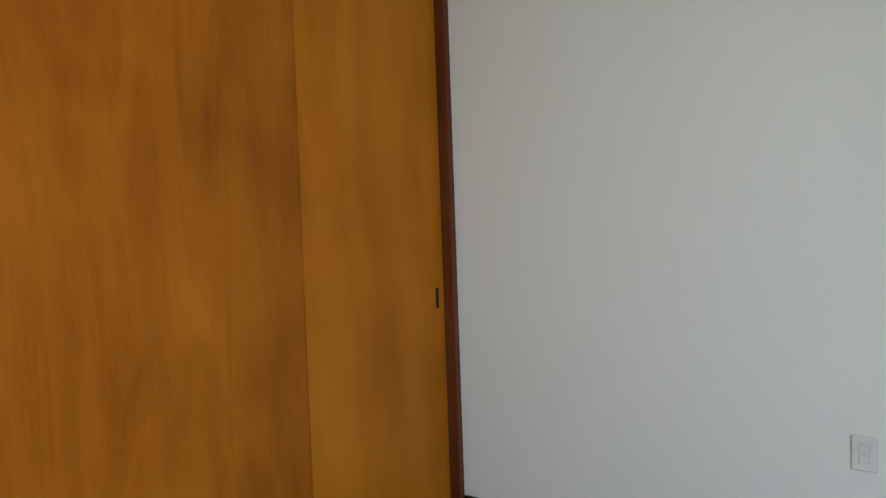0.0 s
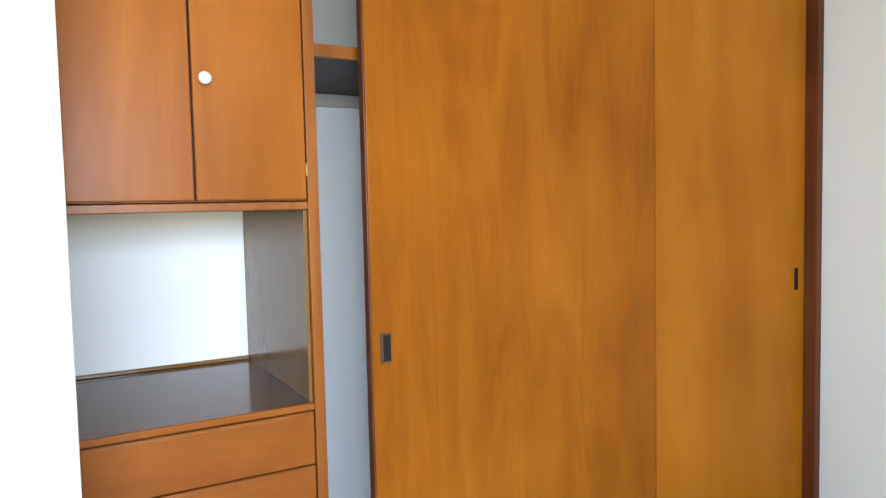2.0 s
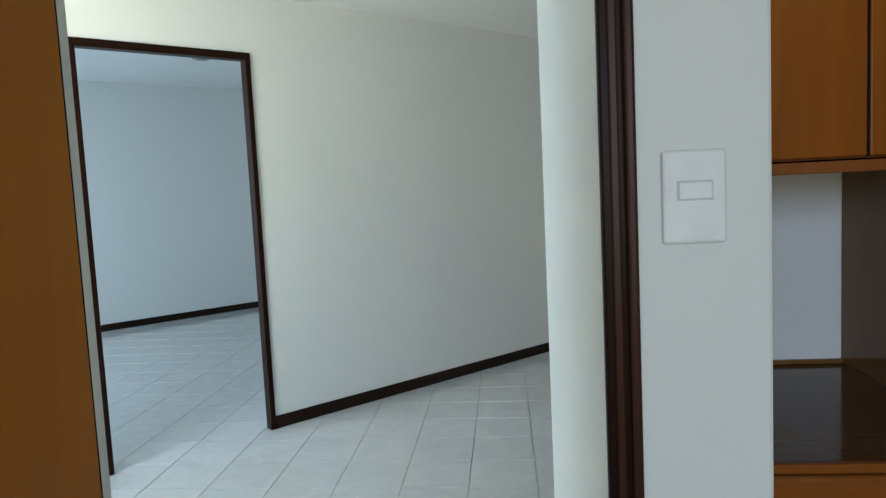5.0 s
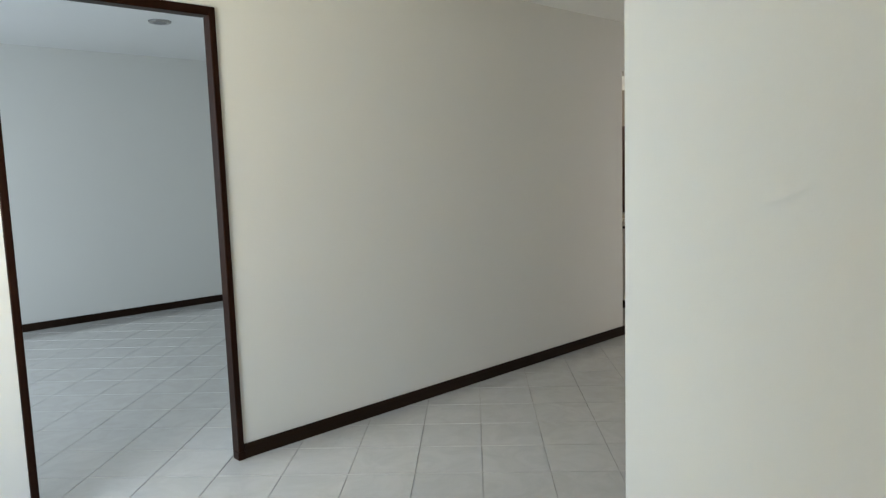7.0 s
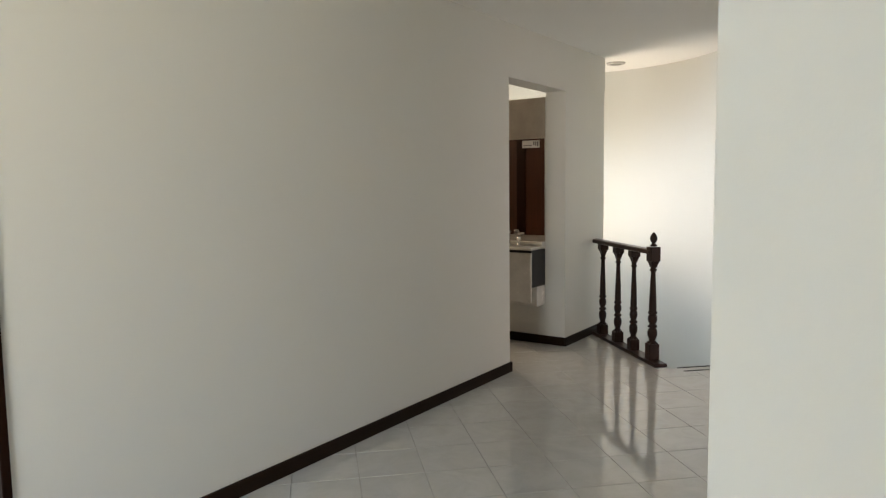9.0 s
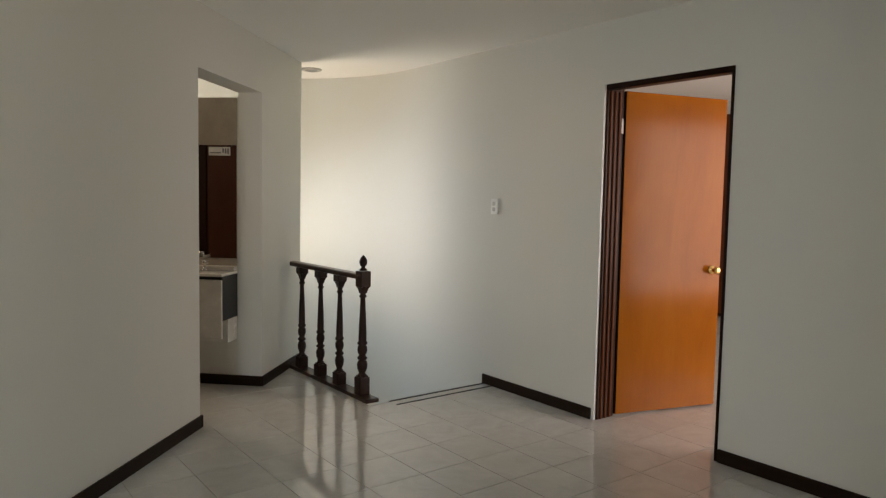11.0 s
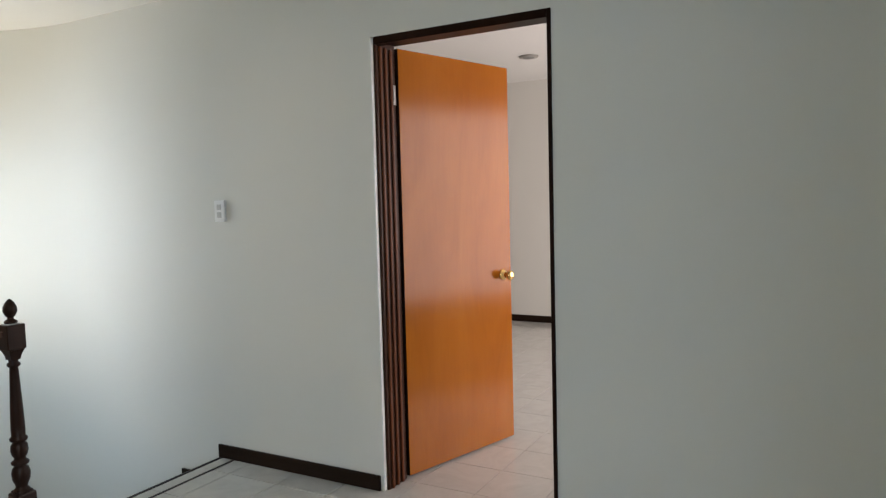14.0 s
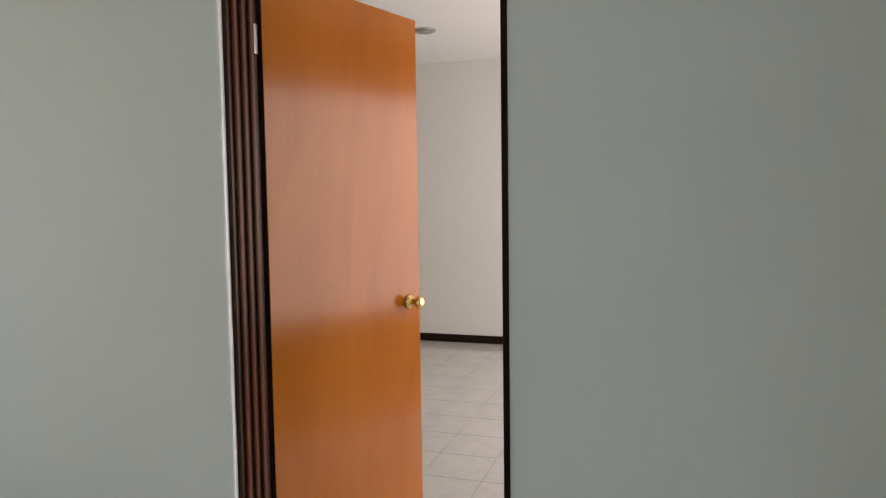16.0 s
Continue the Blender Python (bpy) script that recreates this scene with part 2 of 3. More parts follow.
def pierced(cuts, levels, holes, b0, b1, along="x"):
    """One solid wall: cuts along it, levels up it, and the cells (i, k) left open."""
    bm = bmesh.new()
    seen = {}

    def corner(a, b, z):
        key = (a, b, z)
        if key not in seen:
            seen[key] = bm.verts.new((a, b, z) if along == "x" else (b, a, z))
        return seen[key]

    n, m = len(cuts) - 1, len(levels) - 1
    full = {(i, k) for i in range(n) for k in range(m)} - set(holes)
    for i, k in full:
        a0, a1, z0, z1 = cuts[i], cuts[i + 1], levels[k], levels[k + 1]
        sides = [((a0, b0, z0), (a1, b0, z0), (a1, b0, z1), (a0, b0, z1)), ((a1, b1, z0), (a0, b1, z0), (a0, b1, z1), (a1, b1, z1))]
        for step, face in (((-1, 0), ((a0, b0, z0), (a0, b0, z1), (a0, b1, z1), (a0, b1, z0))), ((1, 0), ((a1, b0, z0), (a1, b1, z0), (a1, b1, z1), (a1, b0, z1))),
                           ((0, -1), ((a0, b0, z0), (a0, b1, z0), (a1, b1, z0), (a1, b0, z0))), ((0, 1), ((a0, b0, z1), (a1, b0, z1), (a1, b1, z1), (a0, b1, z1)))):
            if (i + step[0], k + step[1]) not in full:
                sides.append(face)
        for face in sides:
            bm.faces.new([corner(*c) for c in face])
    return bm


DIAG = pose(0, 0, 0, 0, 0, 45)   # the frame of the slanting wall: x along it, y away from the landing
HC = 2.44                        # landing ceiling
RC = 2.60                        # room ceilings
VL = 2.309                       # face of the slanting wall
VT = 2.482                       # its back
ISTRUCT = "structure"

# ---- the shell ----
VS = VL + 0.05                  # back of its thin part
# slanting wall between landing, study and bathroom
UC0, UC1, UB0, UB1, UE = -4.765, -3.861, -0.580, 0.340, 1.150
solid("wall_slanting", pierced((-6.9, UC0, UC1, UB0), (0, 2.118, HC), [(1, 0)], VL, VS), WALL,
      "cream painted plaster wall with a doorway to the study", "wall", kind=ISTRUCT, at=DIAG)
solid("wall_slanting_end", pierced((UB0, UB1, UE), (0, 2.074, HC), [(0, 0)], VL, VT), WALL,
      "cream painted wall end with the open bathroom entrance", "wall", kind=ISTRUCT, at=DIAG)
solid("wall_slanting_top", boxes(((UE - 0.1, VL + 0.003, 2.155), (UE + 0.022, VT - 0.003, HC)), bevel=0.003), WALL,
      "cream painted bulkhead over the wall end", "wall", kind=ISTRUCT, at=DIAG)
# wall with the open door, and its run along the stairs
solid("wall_east", pierced((-2.80, -0.8265, 0.0155, 1.07, 2.1), (-2.9, 0.0, 2.066, HC), [(0, 0), (1, 0), (2, 0), (1, 1)], 0.0, 0.17, "y"), WALL,
      "pale grey-green painted wall beside the stairs", "wall", kind=ISTRUCT)


def curved_wall(cx, cy, r, thick, a0, a1, z0, z1, steps):
    """An upright arc of wall; each face strip has its own corners, so that the round faces shade smoothly."""
    bm = bmesh.new()
    turns = [radians(a0 + (a1 - a0) * k / steps) for k in range(steps + 1)]
    for (q0, y0), (q1, y1), soft in (((r, z1), (r, z0), True), ((r, z0), (r + thick, z0), False), ((r + thick, z0), (r + thick, z1), True), ((r + thick, z1), (r, z1), False)):
        rows = [[bm.verts.new((cx + q * math.cos(a), cy + q * math.sin(a), z)) for q, z in ((q0, y0), (q1, y1))] for a in turns]
        for p, n in zip(rows, rows[1:]):
            bm.faces.new((p[0], p[1], n[1], n[0])).smooth = soft
    return bm


SX, SY, SR = -1.4, 2.1, 1.4
for a0, a1, z0, z1 in ((0, 66, -2.9, HC), (66, 104, -2.9, 0.2), (66, 104, 2.1, HC), (104, 138, -2.9, HC)):
    solid("wall_stairwell", curved_wall(SX, SY, SR, 0.17, a0, a1, z0, z1, max(6, (a1 - a0) // 2)), WALL,
          "white curved plaster wall of the stairwell", "wall", kind=ISTRUCT)
# closet block that stands into the landing
solid("wall_closet_side", boxes(((-2.876, -3.988, 0), (-2.668, -2.697, HC + 0.1)), bevel=0.006), WALL,
      "white painted wall end beside the bedroom doorway", "wall", kind=ISTRUCT)
solid("wall_closet_back", boxes(((-2.668, -2.985, 0), (0.052, -2.697, HC + 0.1))), WALL,
      "white painted wall behind the wardrobe", "wall", kind=ISTRUCT)
# bedroom
solid("wall_bedroom_door", pierced((-4.7, -3.652, -2.876), (0, 2.12, RC), [(1, 0)], -3.988, -3.85), WALL,
      "white painted wall round the bedroom doorway", "wall", kind=ISTRUCT)
solid("wall_bedroom_east", boxes(((0.053, -7.5, 0), (0.2, -2.80, RC))), WALL, "off-white painted bedroom wall", "wall", kind=ISTRUCT)
solid("wall_bedroom_west", boxes(((-4.85, -7.5, 0), (-4.70, -3.85, RC))), WALL, "off-white painted bedroom wall", "wall", kind=ISTRUCT)
solid("wall_bedroom_window", pierced((-4.7, -4.15, -2.05, 0.053), (0, 0.85, 2.2, RC), [(1, 1)], -7.6, -7.45), WALL,
      "off-white wall round the bedroom window", "wall", kind=ISTRUCT)
solid("ceiling_bedroom", boxes(((-4.85, -7.6, RC), (0.2, -2.80, RC + 0.15))), CEIL, "white painted ceiling", "ceiling", kind=ISTRUCT)
# far end of the landing
solid("wall_landing_west", boxes(((-6.6, -4.15, 0), (-6.45, -2.6, HC))), WALL, "cream painted landing wall", "wall", kind=ISTRUCT)
# Unseen window opening, put here so the closet corner shades the east wall.
solid("wall_landing_window", pierced((-6.45, -6.2, -4.9, -4.7), (0, 0.9, 2.2, HC), [(1, 1)], -4.0, -3.85), WALL,
      "cream wall round an assumed, unseen landing window", "wall", kind=ISTRUCT)


def slab(corners, z0, z1):
    bm = bmesh.new()
    low, top = ([bm.verts.new((x, y, z)) for x, y in corners] for z in (z0, z1))
    bm.faces.new(list(reversed(low)))
    bm.faces.new(top)
    n = len(corners)
    for k in range(n):
        bm.faces.new((low[k], low[(k + 1) % n], top[(k + 1) % n], top[k]))
    return bm


solid("ceiling_landing", slab([(-6.6, -4.0), (-4.7, -4.0), (-4.7, -3.848), (-2.8, -3.848), (-2.8, -2.75), (0.17, -2.75), (0.17, 3.75), (-3.0, 3.75), (-3.0, 0.4), (-6.6, -3.2)], HC, HC + 0.16),
      CEIL, "white painted landing ceiling", "ceiling", kind=ISTRUCT)
# study behind the slanting wall
solid("wall_study_far", boxes(((-6.899, 6.50, 0), (-0.9, 6.65, RC))), WALL, "pale blue-grey painted study wall", "wall", kind=ISTRUCT, at=DIAG)
solid("wall_study_east", boxes(((-1.05, VS, 0), (-0.9, 6.5, RC))), WALL, "white painted study wall", "wall", kind=ISTRUCT, at=DIAG)
solid("wall_study_window", pierced((VL, 3.1, 6.1, 6.65), (0, 0.8, 2.3, RC), [(1, 1)], -7.2, -6.9, "y"), WALL,
      "white wall round the study window", "wall", kind=ISTRUCT, at=DIAG)
solid("wall_study_header", boxes(((-6.9, VL + 0.01, HC), (-0.9, VS - 0.001, RC + 0.1))), WALL, "white painted wall above the study door", "wall", kind=ISTRUCT, at=DIAG)
solid("ceiling_study", boxes(((-7.2, VS, RC), (-0.9, 6.65, RC + 0.15))), CEIL, "white painted study ceiling", "ceiling", kind=ISTRUCT, at=DIAG)
# bathroom
solid("wall_bathroom_vanity", boxes(((UB1 + 0.004, VT, 0), (0.48, 5.0, 2.042)), ((UB1 + 0.004, 3.5, 2.042), (0.48, 5.0, HC))), WALL, "bathroom wall with a clerestory gap to the stairwell", "wall", kind=ISTRUCT, at=DIAG)
solid("wall_bathroom_back", boxes(((-0.9, 4.86, 0), (UB1 + 0.004, 5.0, HC))), WALL, "white painted bathroom wall", "wall", kind=ISTRUCT, at=DIAG)
solid("ceiling_bathroom", boxes(((-0.9, VT + 0.001, HC - 0.03), (0.48, 5.0, HC - 0.002))), CEIL, "white painted bathroom ceiling", "ceiling", kind=ISTRUCT, at=DIAG)
# guest room behind the open door
RX = 4.445
solid("wall_guest_far", boxes(((RX, -2.6, 0), (RX + 0.15, 4.0, RC))), WALL, "pale lilac-white painted wall", "wall", kind=ISTRUCT)
solid("wall_guest_north", boxes(((0.17, 3.5, 0), (RX, 3.65, RC))), WALL, "white painted wall", "wall", kind=ISTRUCT)
solid("wall_guest_west", boxes(((0.17, 1.9, 0), (0.24, 3.5, RC)), ((0.02, -2.79, HC), (0.17, 1.9, RC + 0.1))), WALL, "white painted wall", "wall", kind=ISTRUCT)
solid("wall_guest_window", pierced((0.17, 1.1, 4.1, RX), (0, 0.4, 2.2, RC), [(1, 1)], -2.72, -2.57), WALL,
      "white wall round the guest room window", "wall", kind=ISTRUCT)
solid("ceiling_guest", boxes(((0.17, -2.72, RC), (RX + 0.15, 3.65, RC + 0.15))), CEIL, "white painted ceiling", "ceiling", kind=ISTRUCT)
solid("floor_lower", boxes(((-3.6, 0.6, -3.05), (0.5, 3.9, -2.9))), GROUT, "grey floor of the storey below", "floor", kind=ISTRUCT)

# ---- skirting boards ----
SK, ST = 0.072, 0.014


def skirting(lo, hi, at=None):
    solid("baseboard", boxes((lo, hi), bevel=0.003), SKIRT, "dark brown wooden skirting board along the floor", "baseboard", "skirting boards", ISTRUCT, at)


skirting((-6.9, VL - ST, 0), (UC0 - 0.002, VL, SK), DIAG)
skirting((UC1 + 0.002, VL - ST, 0), (UB0, VL, SK), DIAG)
skirting((UB0 + 0.0005, VL - ST - 0.001, 0), (UB0 + ST, VS, SK), DIAG)
skirting((UB1 - ST, VL - ST, 0), (UE - 0.06, VL, SK), DIAG)
skirting((UB1 - ST - 0.002, VL + 0.001, 0), (UB1, 4.86, SK), DIAG)
skirting((-ST, -2.682, 0), (0, -0.835, SK))
skirting((-ST, 0.03, 0), (0, 1.065, SK))
skirting((-2.876 - ST, -3.84, 0), (-2.876, -2.697, SK))
skirting((-2.876 - ST, -2.697, 0), (-ST, -2.697 + ST, SK))
skirting((0.053 - ST, -7.45, 0), (0.053, -3.68, SK))
skirting((-6.9, 6.5 - ST, 0), (-1.05, 6.5, SK), DIAG)
skirting((RX - ST, -2.57, 0), (RX, 3.5, SK))
skirting((0.17, 3.5 - ST, 0), (RX, 3.5, SK))

# ---- door frames and doors ----


# study door frame in the slanting wall
f = thing("door_frame_study", "dark brown wooden frame of the empty study doorway", "door frame", DIAG, kind=ISTRUCT)
part("post", boxes(((UC0, VL - 0.012, 0), (UC0 + 0.03, VS + 0.004, 2.122)), bevel=0.004), DARKWOOD, f)
part("post", boxes(((UC1 - 0.03, VL - 0.012, 0), (UC1, VS + 0.004, 2.122)), bevel=0.004), DARKWOOD, f)
part("head", boxes(((UC0 + 0.03, VL - 0.012, 2.082), (UC1 - 0.03, VS + 0.004, 2.122)), bevel=0.004), DARKWOOD, f)
part("plinth", boxes(((UC1 - 0.036, VL - 0.02, 0), (UC1 + 0.003, VL + 0.04, 0.04)), bevel=0.003), DARKWOOD, f)
part("hinge", boxes(((UC0 + 0.0295, VL + 0.03, 0.20), (UC0 + 0.034, VL + 0.055, 0.30)), bevel=0.001), STEEL, f, "pale metal hinge leaf")
part("hinge", boxes(((UC0 + 0.0295, VL + 0.03, 1.00), (UC0 + 0.034, VL + 0.055, 1.10)), bevel=0.001), STEEL, f, "pale metal hinge leaf")

# guest room frame: a lining with three ribs
f = thing("door_frame_guest", "dark reddish-brown ribbed wooden frame round the open door", "door frame", kind=ISTRUCT)
for y0, y1, s, x0 in ((-0.004, 0.015, -1, 0.017), (-0.829, -0.812, 1, -0.005)):
    far = y0 if s < 0 else y1
    part("post", boxes(((x0, y0, 0), (0.172, y1, 2.066)), bevel=0.003), MAHOGANY if s < 0 else DARKWOOD, f)
    for k in range(3):
        x = 0.036 + 0.042 * k
        edge = far + s * 0.010
        part("rib", boxes(((x, min(far, edge), 0.001), (x + 0.018, max(far, edge), 2.032)), bevel=0.005), POSTWOOD, f, "reddish-brown rib of the frame")
# Bead whiter than the wall, its paleness in place of light on the reveal.
part("bead", boxes(((-0.003, 0.008, 0.001), (0.0165, 0.0150, 2.064)), bevel=0.002), WHITEBEAD, f, "white filler bead beside the frame, extra pale for the lit plaster edge")
part("head", boxes(((-0.003, -0.812, 2.032), (0.045, -0.004, 2.066)), bevel=0.003), DARKWOOD, f)
part("hinge_leaf", boxes(((0.152, -0.0062, 1.785), (0.1722, -0.0042, 1.875)), bevel=0.0006), STEEL, f, "pale metal hinge leaf")
part("head_lining", boxes(((0.046, -0.812, 2.054), (0.172, -0.004, 2.066)), bevel=0.002), DARKWOOD, f)


def hinged_door(name, label, wide, high, thick, at, hinges=True, veneer=DOORWOOD):
    """A flush veneered leaf with its hinge at the origin, x along the leaf."""
    d = thing(name, label, "door", at)
    part("leaf", boxes(((0, -thick / 2, 0.012), (wide, thick / 2, high)), bevel=0.002), veneer, d)
    # Dark strip over the leaf's edge stands in for shade in the hinge gap.
    part("hinge_edge", boxes(((-0.0015, -thick / 2 - 0.0006, 0.012), (-0.0002, thick / 2 + 0.0004, high)), bevel=0.0003), DARKWOOD, d, "dark strip on the leaf edge standing in for the shaded hinge gap")
    for z in (0.22, 1.02, 1.83) if hinges else ():
        h = boxes(((-0.006, -0.004, z - 0.05), (0.002, 0.030, z + 0.05)), bevel=0.001)
        lathe(h, [(0.007, z - 0.052), (0.007, z + 0.052)], (-0.006, 0.028, 0), sides=10)
        part("hinge", h, DARKMETAL, d, "dark metal hinge")
    for s in (1, -1):
        bm = bmesh.new()
        lathe(bm, [(0.0, 0.0), (0.030, 0.0), (0.031, 0.004), (0.025, 0.008), (0.012, 0.012), (0.011, 0.028), (0.018, 0.036), (0.026, 0.046),
                   (0.027, 0.054), (0.022, 0.062), (0.012, 0.065), (0.0, 0.0652)], (wide - 0.068, s * (thick / 2), 0.925),
              Matrix.Rotation(radians(-90 * s), 4, "X"), 24)
        part("knob", bm, BRASS, d, "polished brass door knob")
    part("latch", boxes(((wide - 0.001, -0.012, 0.89), (wide + 0.002, 0.012, 0.96)), bevel=0.0008), BRASS, d, "brass latch plate")
    return d


AX = -3.564                     # face of the bedroom door leaf
LEAF_TURN = math.degrees(math.atan2(-0.228, 0.752))
hinged_door("door", "orange-brown varnished flush wooden door, standing open", 0.784, 2.045, 0.036, pose(0.183, 0.000, 0, 0, 0, LEAF_TURN))
hinged_door("door", "yellow-brown varnished bedroom door folded back against the wall", 0.77, 2.07, 0.036, pose(AX - 0.018, -4.008, 0, 0, 0, -93.5), False, PALEOAK)

# bedroom door frame
f = thing("door_frame_bedroom", "dark brown moulded wooden frame of the bedroom doorway", "door frame", kind=ISTRUCT)
part("casing", boxes(((-2.880, -4.003, 0), (-2.848, -3.9885, 2.13)), bevel=0.004), DARKWOOD, f)
part("rib", boxes(((-2.868, -4.008, 0.001), (-2.857, -4.0032, 2.129)), bevel=0.0022), MAHOGANY, f, "reddish-brown rib of the frame")
part("moulding", boxes(((-2.8478, -3.999, 0), (-2.834, -3.9885, 2.13)), bevel=0.004), MAHOGANY, f)
part("post", boxes(((-3.67, -3.995, 0), (-3.636, -3.965, 2.14)), bevel=0.004), DARKWOOD, f)
part("head", boxes(((-3.635, -3.997, 2.09), (-2.888, -3.96, 2.13)), bevel=0.004), DARKWOOD, f)
part("strike_plate", boxes(((-2.8895, -3.987, 0.40), (-2.8872, -3.975, 0.43)), bevel=0.0008), STEEL, f, "small pale metal catch")

# ---- switches ----


def wall_switch(name, label, at, wide, high, keys, plate, keycap=None, proud=0.009):
    """A plate on the plane y = 0, its front towards -y."""
    s = thing(name, label, "light switch", at)
    part("plate", boxes(((-wide / 2, -proud, -high / 2), (wide / 2, 0, high / 2)), bevel=0.004), plate, s)
    for z, w, h in keys:
        part("surround", boxes(((-w / 2 - 0.002, -proud - 0.0008, z - h / 2 - 0.002), (w / 2 + 0.002, -proud, z + h / 2 + 0.002)), bevel=0.0003), GREYPLASTIC, s, "grey joint line round the key")
        part("key", boxes(((-w / 2, -proud - 0.0035, z - h / 2), (w / 2, -proud - 0.0008, z + h / 2)), bevel=0.0012), keycap or plate, s)
    return s


wall_switch("light_switch", "white square switch plate with one wide key", pose(-2.765, -3.9885, 1.310), 0.078, 0.116, [(0.008, 0.040, 0.021)], PALEPLATE)
wall_switch("light_switch", "small white double switch plate on the wall", pose(-0.0005, 0.972, 1.313, 0, 0, -90), 0.072, 0.112, [(0.020, 0.026, 0.024), (-0.020, 0.026, 0.024)], WHITEBEAD, GREYPLASTIC, 0.016)
wall_switch("socket_outlet", "dull socket plate low on the landing wall", pose(-0.0005, -2.085, 0.50, 0, 0, -90), 0.07, 0.11, [(0.018, 0.03, 0.025), (-0.018, 0.03, 0.025)], DULLPLATE)
wall_switch("socket_outlet", "white socket plate low on the bedroom wall", pose(0.0525, -5.276, 0.53, 0, 0, -90), 0.075, 0.115, [(0.018, 0.03, 0.025), (-0.018, 0.03, 0.025)], DULLPLATE)

# ---- balustrade ----
BX = -0.955
PROFILE = [(0.0, 0.11), (0.026, 0.112), (0.031, 0.122), (0.026, 0.132), (0.020, 0.140), (0.024, 0.155), (0.031, 0.175), (0.033, 0.205), (0.028, 0.225), (0.020, 0.236),
           (0.030, 0.244), (0.032, 0.254), (0.022, 0.264), (0.020, 0.272), (0.027, 0.285), (0.031, 0.305), (0.029, 0.330), (0.021, 0.342), (0.030, 0.350), (0.032, 0.360),
           (0.024, 0.372), (0.025, 0.40), (0.023, 0.48), (0.019, 0.58), (0.016, 0.66), (0.015, 0.678), (0.023, 0.686), (0.023, 0.696), (0.016, 0.704), (0.019, 0.716), (0.018, 0.732), (0.0, 0.7325)]


def square_ends(bm, half, low, high, neck):
    """Square foot and square head of a turned post; the head narrows to the neck in a hollow curve."""
    box(bm, (-half * 1.04, -half * 1.04, low[0]), (half * 1.04, half * 1.04, low[1]), 0.006)
    box(bm, (-half * 0.80, -half * 0.80, low[1] - 0.004), (half * 0.80, half * 0.80, low[1] + 0.010), 0.003)
    z0, z1 = high
    box(bm, (-half, -half, z0), (half, half, z1), 0.004)
    rings = []
    for k in range(6):
        f = k / 5
        w = neck + (half - 0.004 - neck) * f ** 1.7
        z = z0 - 0.045 * (1 - f) + 0.002
        rings.append([bm.verts.new((sx * w, sy * w, z)) for sx, sy in ((-1, -1), (1, -1), (1, 1), (-1, 1))])
    for a, b in zip(rings, rings[1:]):
        for k in range(4):
            bm.faces.new((a[k], a[(k + 1) % 4], b[(k + 1) % 4], b[k]))
    bm.faces.new(list(reversed(rings[0])))
    bm.faces.new(rings[-1])
    return bm


rail = thing("balustrade", "dark turned wooden balustrade at the head of the stairs", "balustrade", pose(BX, 0, 0))
part("base_rail", boxes(((-0.05, 1.075, 0.0), (0.05, 2.325, 0.028)), bevel=0.006), BALUSTERWOOD, rail)
part("handrail", boxes(((-0.040, 1.20, 0.812), (0.040, 2.36, 0.847)), bevel=0.010), BALUSTERWOOD, rail, "dark wooden handrail")
for y in (1.53, 1.82, 2.13):
    b = square_ends(bmesh.new(), 0.036, (0.027, 0.115), (0.765, 0.813), 0.018)
    lathe(b, PROFILE)
    p = part("baluster", b, BALUSTERWOOD, rail)
    p.location = (0, y, 0)
b = square_ends(bmesh.new(), 0.038, (0.027, 0.15), (0.762, 0.868), 0.020)
lathe(b, [(r * 1.10, 0.15 + (z - 0.115) * 0.95) for r, z in PROFILE])
p = part("newel", b, BALUSTERWOOD, rail, "square-ended turned newel post")
p.location = (0, 1.215, 0)
b = lathe(bmesh.new(), [(0.0, 0.87), (0.024, 0.872), (0.026, 0.880), (0.013, 0.890), (0.012, 0.896), (0.020, 0.904), (0.027, 0.922), (0.026, 0.940), (0.018, 0.958), (0.008, 0.97), (0.0, 0.975)])
p = part("finial", b, BALUSTERWOOD, rail, "dark acorn finial")
p.location = (0, 1.215, 0)

# ---- stairs ----
stairs = thing("stairs", "pale tiled stairs going down and round the curved wall", "stairs", kind=ISTRUCT)
for k in range(4):
    z = -0.18 * (k + 1)
    part("tread", boxes(((-0.95, 1.06 + 0.28 * k, z - 0.05), (0, 1.36 + 0.28 * k, z)), bevel=0.003), TILE, stairs)
    part("riser", boxes(((-0.95, 1.04 + 0.28 * k, z), (0, 1.0595 + 0.28 * k, z + 0.18 - (0.001 if k else 0.004))), bevel=0.002), TILE, stairs)
    part("skirting", boxes(((-0.014, 1.08 + 0.28 * k, z), (-0.0005, 1.36 + 0.28 * k, z + 0.07)), bevel=0.003), SKIRT, stairs, "dark brown stair skirting")
for k in range(8):
    a0, a1, z = radians(22 * k), radians(22 * k + 26), -0.18 * (k + 5)
    pts = [(SX + q * math.cos(a), SY + q * math.sin(a)) for q, a in ((0.45, a0), (SR - 0.002, a0), (SR - 0.002, (a0 + a1) / 2), (SR - 0.002, a1), (0.45, a1))]
    part("tread", slab(pts, z - 0.17, z), TILE, stairs)
for y in (1.05, 0.958):
    part("nosing_strip", boxes(((-0.84, y - 0.0065, -0.004), (-0.002, y + 0.0065, 0.0035)), bevel=0.001), DARKRAIL, stairs, "black anti-slip strip")

